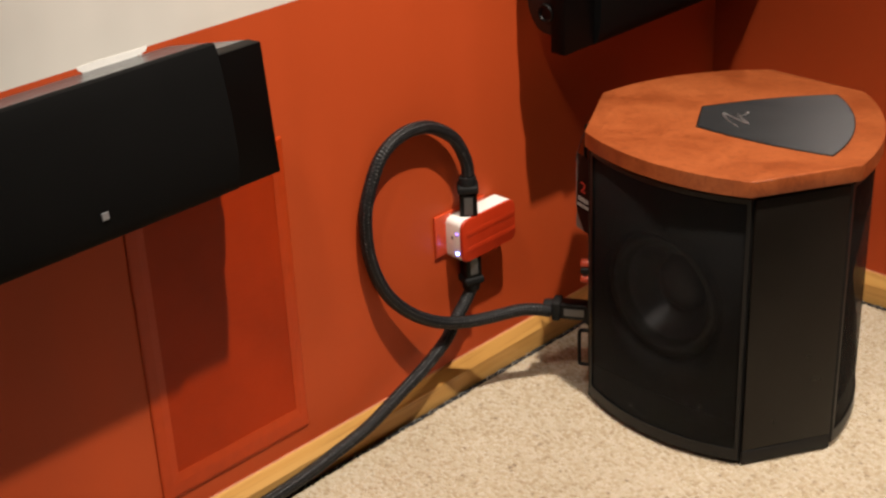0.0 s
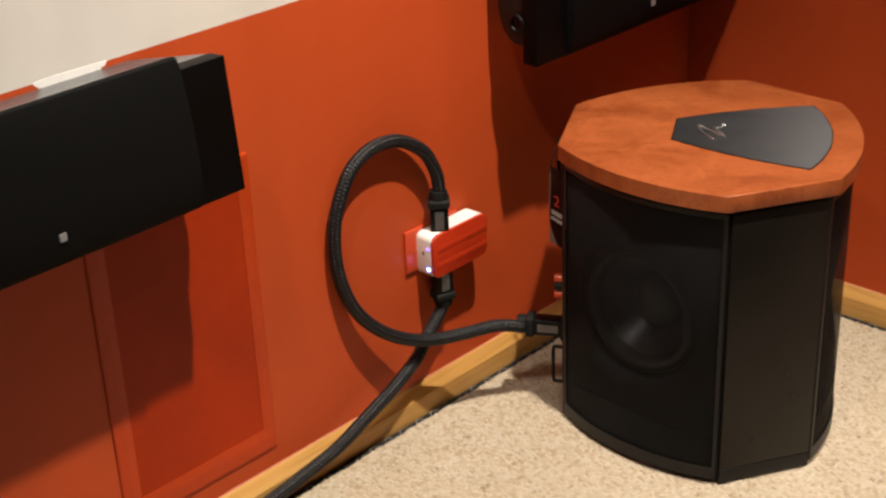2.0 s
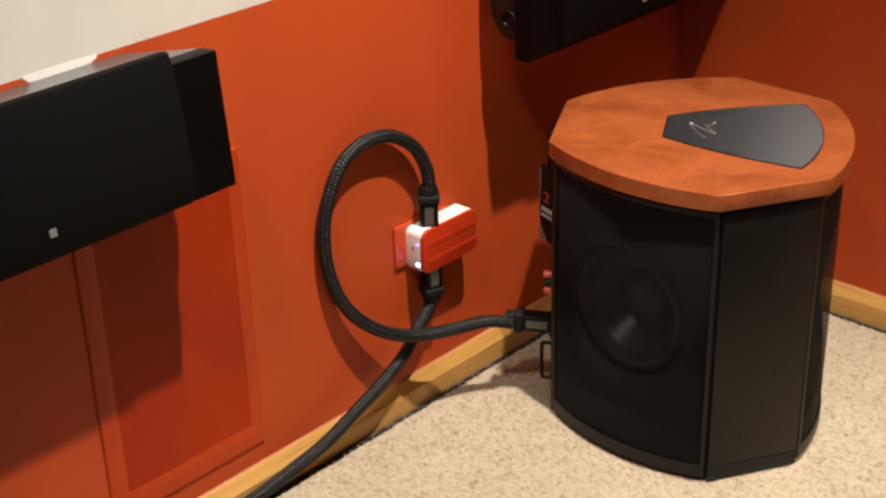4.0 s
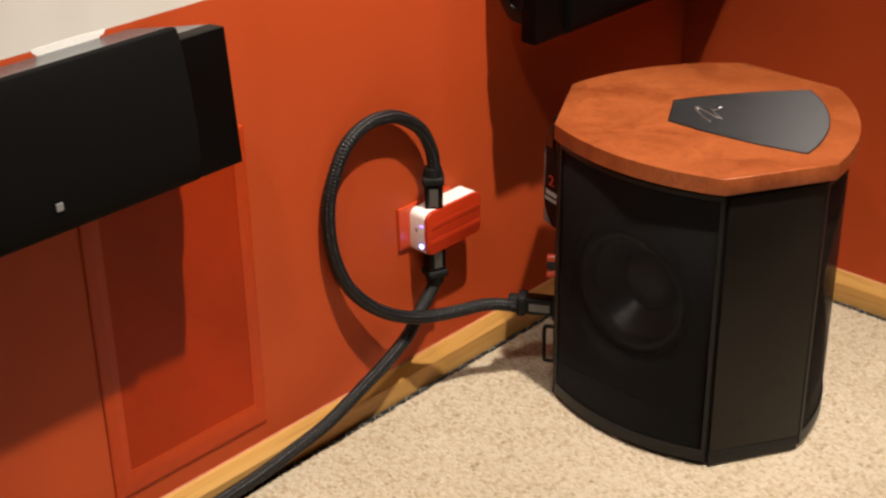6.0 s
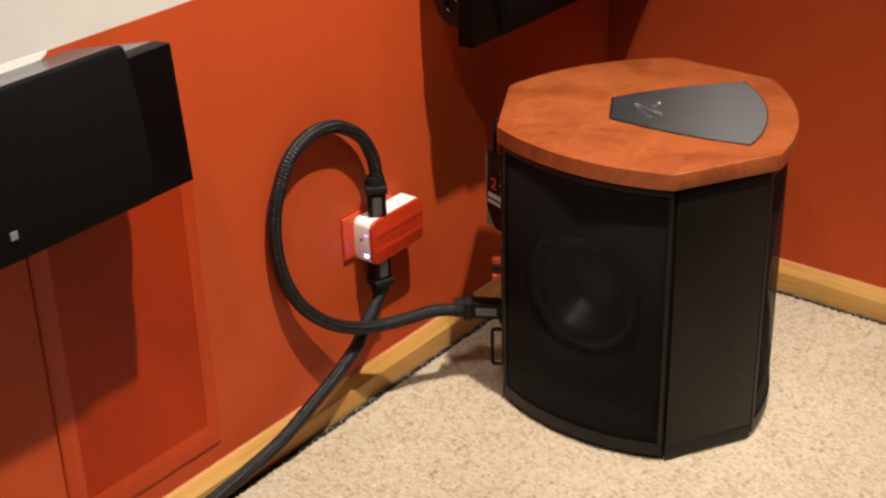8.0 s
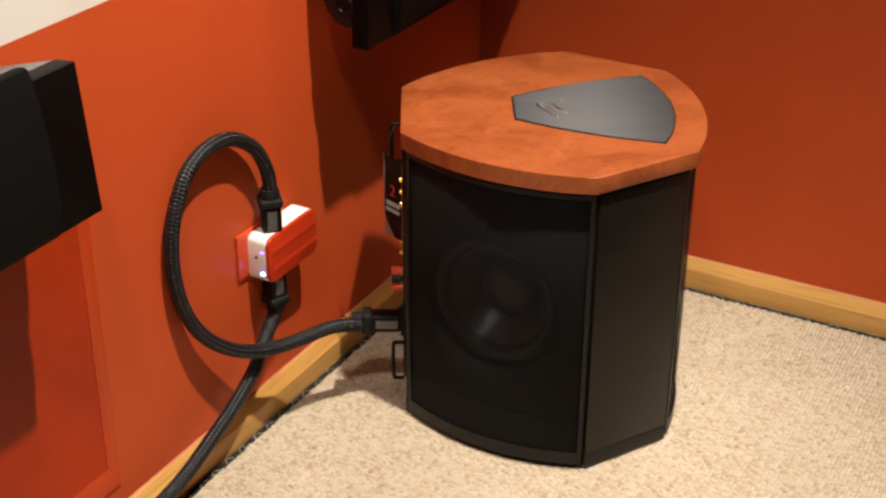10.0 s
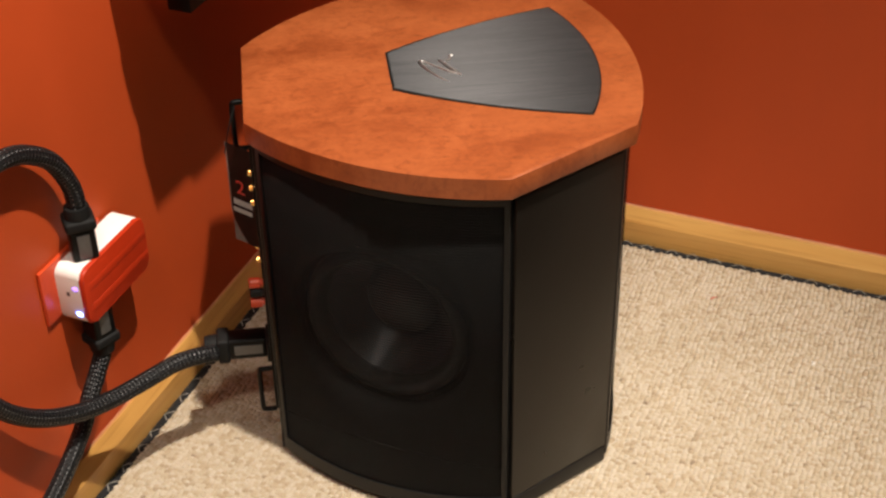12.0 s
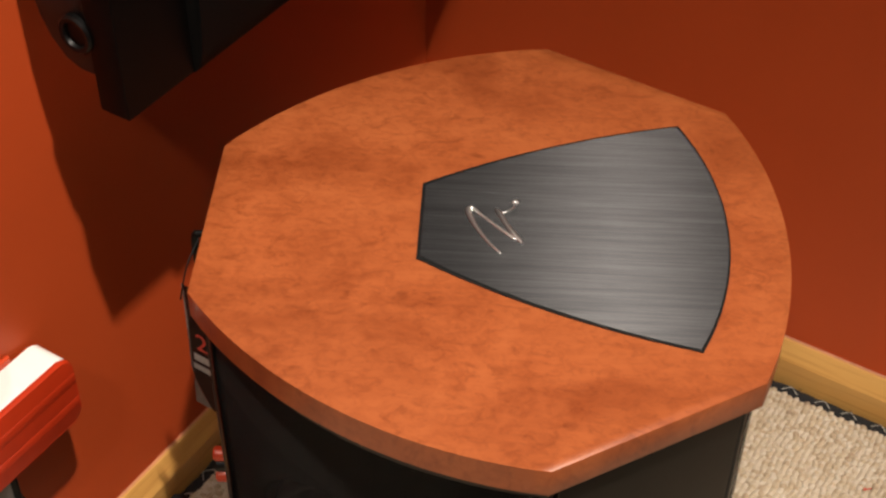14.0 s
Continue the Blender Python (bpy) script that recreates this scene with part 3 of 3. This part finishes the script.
        part("baffle", turned(holed_board(0.158, 0.020, 0.482, 0.270, 0.1195), t), MATT_BLACK, sub, "arched matt black baffle", "all")
        seat = Matrix.Translation((0.192, 0, 0.270)) @ pose(0, 0, 0, 0, 90, 0)
        w = part("woofer_basket", turned(moved(lathe([(0.121, 0), (0.121, 0.004), (0.118, 0.006), (0.111, 0.006), (0.109, 0.0), (0.109, -0.012)], 56), seat), t), FRAME_BLACK, sub, "round woofer behind the mesh", True)
        part("surround", turned(moved(lathe([(0.110, 0.002), (0.106, 0.010), (0.099, 0.013), (0.093, 0.009), (0.089, -0.002), (0.086, -0.006)], 56), seat), t), RUBBER, w, "rolled rubber surround", "all")
        part("cone", turned(moved(lathe([(0.087, -0.005), (0.077, -0.018), (0.064, -0.034), (0.050, -0.050), (0.046, -0.056)], 56), seat), t), CONE, w, "dark grey woofer cone", "all")
        part("dust_cap", turned(moved(lathe([(0.050, -0.053), (0.048, -0.044), (0.040, -0.034), (0.028, -0.027), (0.014, -0.023), (0, -0.022)], 48), seat), t), CAP, w, "domed dust cap", "all")
    # flat corner panels and the black slots beside them
    for t in (AXIS + 60, AXIS - 60, AXIS + 180):
        part("corner_panel", turned(box((0.205, -0.0822, 0.0300), (0.2435, 0.0822, 0.486), 0.0015), t), PANEL_BLACK, sub, "charcoal flat corner panel", True)
        part("corner_foot", turned(box((0.205, -0.0826, 0.004), (0.2438, 0.0826, 0.0290), 0.0012), t), FRAME_BLACK, sub, "black foot strip under the corner panel", True)
    # connection panel on the corner that faces the wall
    t = AXIS + 180
    amp = part("connection_panel", turned(box((0.2435, -0.066, 0.060), (0.2475, 0.066, 0.475), 0.001), t), SATIN_BLACK, sub, "black connection panel with sockets")
    for z in (0.407, 0.385, 0.363, 0.318, 0.297, 0.276):
        for y in (0.020,):
            m = Matrix.Translation((0.2475, y, z)) @ pose(0, 0, 0, 0, 90, 0)
            part("phono_socket", turned(moved(lathe([(0, 0.0), (0.0062, 0.0), (0.0062, 0.002), (0.0046, 0.0025), (0.0046, 0.0058), (0.003, 0.0062), (0.0026, 0.003), (0, 0.003)], 16), m), t), GOLD, amp, "gold-plated phono socket", True)
    for z, mat, what in ((0.243, RED_POST, "red binding post"), (0.228, FRAME_BLACK, "black binding post"), (0.212, RED_POST, "red binding post")):
        m = Matrix.Translation((0.2475, 0.026, z)) @ pose(0, 0, 0, 0, 90, 0)
        part("binding_post", turned(moved(lathe([(0, 0), (0.0048, 0), (0.0048, 0.004), (0.0072, 0.005), (0.0076, 0.018), (0.006, 0.020), (0, 0.020)], 14), m), t), mat, amp, what, True)
    for z0, z1, y in ((0.052, 0.122, 0.055), (0.425, 0.490, -0.010)):
        line = smooth_line([(0.2470, y, z0), (0.2600, y, z0), (0.2650, y, z0 + 0.004), (0.2655, y, (z0 + z1) / 2), (0.2650, y, z1 - 0.004), (0.2600, y, z1), (0.2470, y, z1)], 6)
        part("handle", turned(tube(line, 0.0034, 10), t), SATIN_BLACK, amp, "black U-shaped handle", "all")
    part("power_inlet", turned(box((0.2475, 0.018, 0.136), (0.2525, 0.060, 0.170), 0.002), t), MATT_BLACK, amp)
    return sub


subwoofer()


# ---- hang tag ----
def hang_tag():
    t = radians(AXIS + 180)
    n, s = Vector((math.cos(t), math.sin(t), 0)), Vector((-math.sin(t), math.cos(t), 0))
    base = SUB + n * 0.2415 + s * 0.012
    tag = thing("hang_tag", base + Vector((0, 0, 0.322)), "black printed card tag hanging from the handle", "tag")

    def sheet(u0, u1, z0, z1, lift, thick, corner=0.0):
        bm = bmesh.new()
        rows, k = [], 10
        for i in range(k + 1):
            z = z0 + (z1 - z0) * i / k
            f = min(1.0, max(0.0, 1 - (z - 0.30) / 0.17))
            bend = 0.020 * f * f - 0.006
            cut = corner * max(0.0, 1 - (z - z0) / 0.035) ** 1.4
            row = []
            for j in range(5):
                u = u0 + cut + (u1 - u0 - cut) * j / 4
                p = n * (0.034 - u) + s * (bend + lift + 0.25 * u) + Vector((0, 0, z - 0.34 - 0.45 * (u - 0.017)))
                row.append(bm.verts.new(p))
            rows.append(row)
        for a, b in zip(rows, rows[1:]):
            for j in range(4):
                bm.faces.new((a[j], a[j + 1], b[j + 1], b[j]))
        bmesh.ops.solidify(bm, geom=bm.faces[:], thickness=thick)
        return bm

    part("card", sheet(0.006, 0.034, 0.325, 0.460, 0, 0.0008, 0.016), CARD, tag, "black glossy card", True)
    part("card_edge", sheet(0.0052, 0.0068, 0.326, 0.460, 0.0002, 0.0010, 0.016), CARD_EDGE, tag, "pale worn edge of the card", True)
    # the red numeral on the card
    curve = bpy.data.curves.new("numeral", "FONT")
    curve.body, curve.size, curve.extrude = "2", 0.026, 0.0002
    pen = bpy.data.objects.new("numeral", curve)
    me = bpy.data.meshes.new_from_object(pen)
    bpy.data.objects.remove(pen)
    bm = bmesh.new()
    bm.from_mesh(me)
    bpy.data.meshes.remove(me)
    across, rise = (-n + s * 0.25 - Vector((0, 0, 0.45))).normalized(), (Vector((0, 0, 1)) - s * 0.10).normalized()
    front = across.cross(rise).normalized()
    corner = n * (0.034 - 0.013) + s * (0.003 + 0.25 * 0.013 + 0.0016) + Vector((0, 0, 0.398 - 0.34))
    place = Matrix((across, rise, front)).transposed().to_4x4()
    place.translation = corner
    part("printed_numeral", moved(bm, place), CARD_RED, tag, "red printed numeral")
    part("printed_bar", sheet(0.009, 0.031, 0.376, 0.384, 0.0012, 0.0004), CARD_WHITE, tag, "white printed bar")
    part("printed_bar", sheet(0.008, 0.030, 0.366, 0.372, 0.0012, 0.0004), CARD_WHITE, tag, "white printed bar")
    line = smooth_line([tuple(n * 0.030 + Vector((0, 0, 0.110))), tuple(n * 0.020 + Vector((0, 0, 0.150))), tuple(n * 0.012 - s * 0.02 + Vector((0, 0, 0.164)))], 5)
    part("string", tube(line, 0.0007, 6), MATT_BLACK, tag, "thin black string")


hang_tag()


# ---- wall speakers ----
def wall_speaker():
    """Long wall speaker; its end at y = 0 is the northern one, z = 0 its lower edge."""
    sp = thing("wall_speaker", (0, 0, 0), "long black wall-mounted speaker with curved grille", "speaker", "wall speakers")
    length = 0.615
    cab = [(0.040, 0.183), (0.1005, 0.183), (0.1005, 0.032), (0.094, 0.0295), (0.080, 0.030), (0.066, 0.036), (0.052, 0.052), (0.044, 0.070), (0.040, 0.090)]
    part("cabinet", along_y(cab, -length + 0.004, -0.004, 0.003), FRAME_BLACK, sp, "dark grey cabinet with rounded back", True)
    part("wall_bracket", box((-0.008, -length / 2 - 0.10, 0.075), (0.040, -length / 2 + 0.10, 0.155), 0.003), SATIN_BLACK, sp, "black wall bracket")
    part("baffle", box((0.1005, -length, 0.0), (0.132, 0, 0.198), 0.0015), BAFFLE_BLACK, sp, "black front baffle board", True)
    top = [(0.0995, -0.004), (0.0995, -length + 0.004), (0.0085, -length + 0.080), (0.0085, -0.080)]
    part("top_cap", prism(top, 0.184, 0.1975, 0.001), LIT_TOP, sp, "satin top board, its lit sheen put in as grey", True)
    face = [(0.116, 0.215), (0.128, 0.217), (0.134, 0.215), (0.137, 0.205), (0.1405, 0.180), (0.1440, 0.150), (0.1465, 0.115), (0.1475, 0.080),
            (0.1465, 0.050), (0.1440, 0.026), (0.1400, 0.010), (0.1330, 0.000), (0.1220, -0.004), (0.1000, -0.004)]
    g = part("grille", along_y(face, -length + 0.080, -0.080, 0.0012), WALL_CLOTH, sp, "curved black mesh grille", True)
    part("badge", box((0.1420, -length / 2 - 0.0055, 0.035), (0.1476, -length / 2 + 0.0055, 0.046), 0.001), BADGE, g, "small silver badge")
    for y, flip in ((-length + 0.003, 1), (-0.003, -1)):
        m = Matrix.Translation((0.088, y, 0.070)) @ pose(0, 0, 0, 90 * flip, 0, 0)
        part("end_knob", moved(lathe([(0.0175, 0), (0.0175, 0.004), (0.0155, 0.006), (0.0120, 0.0055), (0.0105, 0.002), (0, 0.002)], 28), m), SATIN_BLACK, sp, "round recessed bracket knob", True)
    return sp


speaker = wall_speaker()
speaker.matrix_basis = pose(0.002, -1.2405, 0.6093, 0, -4.8, 0) @ Matrix.Scale(0.95, 4)
corner_speaker = copy_thing(speaker, pose(-0.003, -0.012, 0.618))
corner_speaker.scale.y = 0.984


# ---- framed panel ----
def wall_panel():
    p = thing("wall_panel", (0.0, -1.2832, 0.352), "red-painted framed cloth panel set on the wall", "wall panel")
    y0, y1, z0, z1 = -0.1462, 0.1462, -0.258, 0.256

    def rail(a, b, c, d):
        """A trim piece with a sloping inner face."""
        bm = bmesh.new()
        out, inn = [Vector(q) for q in (a, b)], [Vector(q) for q in (d, c)]
        rows = [[bm.verts.new((x, q.y + (r.y - q.y) * f, q.z + (r.z - q.z) * f)) for x, f in ((0.0, 0), (0.0022, 0.0), (0.0032, 0.10), (0.0036, 0.6), (0.0026, 1.0), (0.0, 1.0))] for q, r in zip(out, inn)]
        for i in range(6):
            j = (i + 1) % 6
            bm.faces.new((rows[0][i], rows[1][i], rows[1][j], rows[0][j]))
        bm.faces.new(rows[0]), bm.faces.new(rows[1][::-1])
        return bm

    w = 0.023
    O = [(0, y0, z0), (0, y1, z0), (0, y1, z1), (0, y0, z1)]
    I = [(0, y0 + w * 1.35, z0 + w * 1.8), (0, y1 - w, z0 + w * 1.8), (0, y1 - w, z1 - w), (0, y0 + w * 1.35, z1 - w)]
    for k in range(4):
        j = (k + 1) % 4
        part("frame_rail", rail(O[k], O[j], I[j], I[k]), RED_TRIM, p, "glossy red frame rail")
    part("infill", box((0.0, y0 + w * 1.35, z0 + w * 1.8), (0.0020, y1 - w, z1 - w)), RED_CLOTH, p, "rippled red-painted cloth infill")


wall_panel()


# ---- socket, splitter and cords ----
plate = thing("socket_plate", (0, -0.762, 0.320), "red-painted horizontal wall socket plate", "wall socket")
bm = prism([(-0.0635, -0.0385), (0.0635, -0.0385), (0.0635, 0.0385), (-0.0635, 0.0385)], 0, 0.0055, 0.002, 3)
part("cover", moved(bm, Matrix(((0, 0, 1, 0), (1, 0, 0, 0), (0, 1, 0, 0), (0, 0, 0, 1)))), PLATE_RED, plate, "red-painted cover plate", True)


def splitter():
    """White socket splitter with a ridged red front and two small lights."""
    s = thing("socket_splitter", (0.0055, -0.7328, 0.3133), "white socket splitter with red front, plugged into the wall", "power adapter")
    hy, hz, r = 0.0670, 0.0385, 0.011
    outline = []
    for cy, cz, a0 in ((hy - r, hz - r, 0), (-hy + r, hz - r, 90), (-hy + r, -hz + r, 180), (hy - r, -hz + r, 270)):
        outline += [(cy + r * math.cos(radians(a0 + 15 * k)), cz + r * math.sin(radians(a0 + 15 * k))) for k in range(7)]
    lay = Matrix(((0, 0, 1, 0), (1, 0, 0, 0), (0, 1, 0, 0), (0, 0, 0, 1)))
    part("housing", moved(prism(outline, 0.0, 0.0335, 0.0012, 2), lay), WHITE, s, "glossy white plastic housing", True)
    front = [(y * 1.004, z * 1.006) for y, z in outline]
    f = part("front_cover", moved(prism(front, 0.0337, 0.0405, 0.003, 3), lay), RED_PLASTIC, s, "glossy red front cover", True)
    for z in (0.012, -0.018):
        part("ridge", box((0.0395, -0.057, z - 0.006), (0.0408, 0.0665, z + 0.006), 0.0004), RED_PLASTIC, f, "", True)
    for z, mat, what in ((0.014, LED_VIOLET, "dim violet indicator light"), (-0.0235, LED_BLUE, "bright blue indicator light")):
        part("indicator", box((0.0235, -0.0682, z - 0.0022), (0.0300, -0.0665, z + 0.0022), 0.0006), mat, s, what)
    part("emblem", box((0.0130, -0.0676, 0.001), (0.0175, -0.0667, 0.007), 0.0003), STEEL, s, "small grey printed emblem")
    return s


splitter()


def plug(name, parent, at, turn_m, length, label):
    """A stout moulded plug along +z with a grey label plate, a square shoulder and a round strain relief; the cord leaves at the top."""
    m = Matrix.Translation(at) @ turn_m
    body = part(name, moved(box((-0.014, -0.0155, 0), (0.014, 0.0155, length * 0.62), 0.0035, 3), m), SATIN_BLACK, parent, label, True)
    part("collar", moved(box((-0.0175, -0.0185, length * 0.60), (0.0175, 0.0185, length * 0.80), 0.0040, 3), m), MATT_BLACK, body, "", True)
    part("strain_relief", moved(lathe([(0, length * 0.79), (0.0160, length * 0.79), (0.0160, length * 0.90), (0.0145, length), (0, length)], 12), m), MATT_BLACK, body, "", True)
    part("label_plate", moved(box((0.0135, -0.0075, length * 0.06), (0.0148, 0.0075, length * 0.52), 0.0006), m), STEEL, body, "grey label plate")
    return body


def cord(name, points, label, radius=0.0113):
    c = thing(name, (0, 0, 0), label, "power cord", "power cords")
    part("cable", tube(smooth_line(points, 10), radius), BRAID, c, "black braided cable", "all")
    return c


loop = cord("power_cord", [(0.0277, -0.7636, 0.4027), (0.0274, -0.7623, 0.4291), (0.0253, -0.766, 0.457), (0.0228, -0.7876, 0.4980), (0.0193, -0.8256, 0.5275), (0.0186, -0.8645, 0.5410), (0.0173, -0.9086, 0.5390),
                           (0.0155, -0.9465, 0.5180), (0.0141, -0.9722, 0.4782), (0.0136, -0.9883, 0.4305), (0.014, -0.99, 0.3708), (0.0163, -0.978, 0.3136), (0.0223, -0.9541, 0.2628), (0.0306, -0.9121, 0.2167),
                           (0.0429, -0.8619, 0.1845), (0.0592, -0.8106, 0.1693), (0.0776, -0.7601, 0.1653), (0.096, -0.7165, 0.1655), (0.1123, -0.6893, 0.1617), (0.1266, -0.6671, 0.154)],
            "thick black braided power cord looping to the subwoofer")
plug("plug", loop, (0.0265, -0.763, 0.3510), pose(0, 0, 0, 0, 0, -45), 0.072, "black moulded power plug")
t = radians(AXIS + 180)
out = Vector((math.cos(t), math.sin(t), 0))
along = Vector((-math.sin(t), math.cos(t), 0))
way = Matrix((along, Vector((0, 0, 1)), out)).transposed().to_4x4()
plug("connector", loop, SUB + out * 0.2449 + along * 0.035 + Vector((0, 0, 0.153)), way, 0.080, "black moulded inlet connector")

feed = cord("power_cord", [(0.0255, -0.7625, 0.212), (0.0256, -0.7655, 0.2), (0.0258, -0.783, 0.181), (0.0268, -0.807, 0.1605), (0.0305, -0.8385, 0.132), (0.0375, -0.9007, 0.107), (0.0392, -0.9599, 0.0859), (0.0347, -1.0353, 0.0524),
                           (0.0285, -1.1158, 0.0316), (0.0276, -1.1565, 0.0244), (0.0276, -1.2269, 0.0178), (0.03, -1.399, 0.0135), (0.034, -1.674, 0.0135), (0.04, -2.069, 0.0135), (0.05, -2.561, 0.0135)],
            "thick black braided power cord trailing along the baseboard")
plug("plug", feed, (0.0255, -0.7616, 0.2745), pose(0, 0, 0, 180, 0, 0) @ pose(0, 0, 0, 0, 0, 20), 0.070, "black moulded power plug")


# ---- bits on the carpet ----
def bit(name, at, material, length, strands, label, category, seed):
    """A scrap of thread or lint lying on the pile."""
    rng = random.Random(seed)
    ob = thing(name, at, label, category)
    bm = bmesh.new()
    for _ in range(strands):
        p = [Vector((rng.uniform(-1, 1), rng.uniform(-1, 1), rng.uniform(0, 0.3))) * length * 0.5 for _ in range(3)]
        one = tube(smooth_line([tuple(q) for q in p], 4), 0.0006, 5)
        me = bpy.data.meshes.new("strand")
        one.to_mesh(me)
        one.free()
        bm.from_mesh(me)
        bpy.data.meshes.remove(me)
    part("fibre", bm, material, ob, "", "all")


bit("thread", (0.670, -0.120, 0.0012), THREAD, 0.009, 2, "short red thread lying on the beige carpet", "thread", 4)
bit("lint", (0.840, -0.222, 0.0012), LINT, 0.008, 5, "pale fluff of lint lying on the beige carpet", "lint", 6)
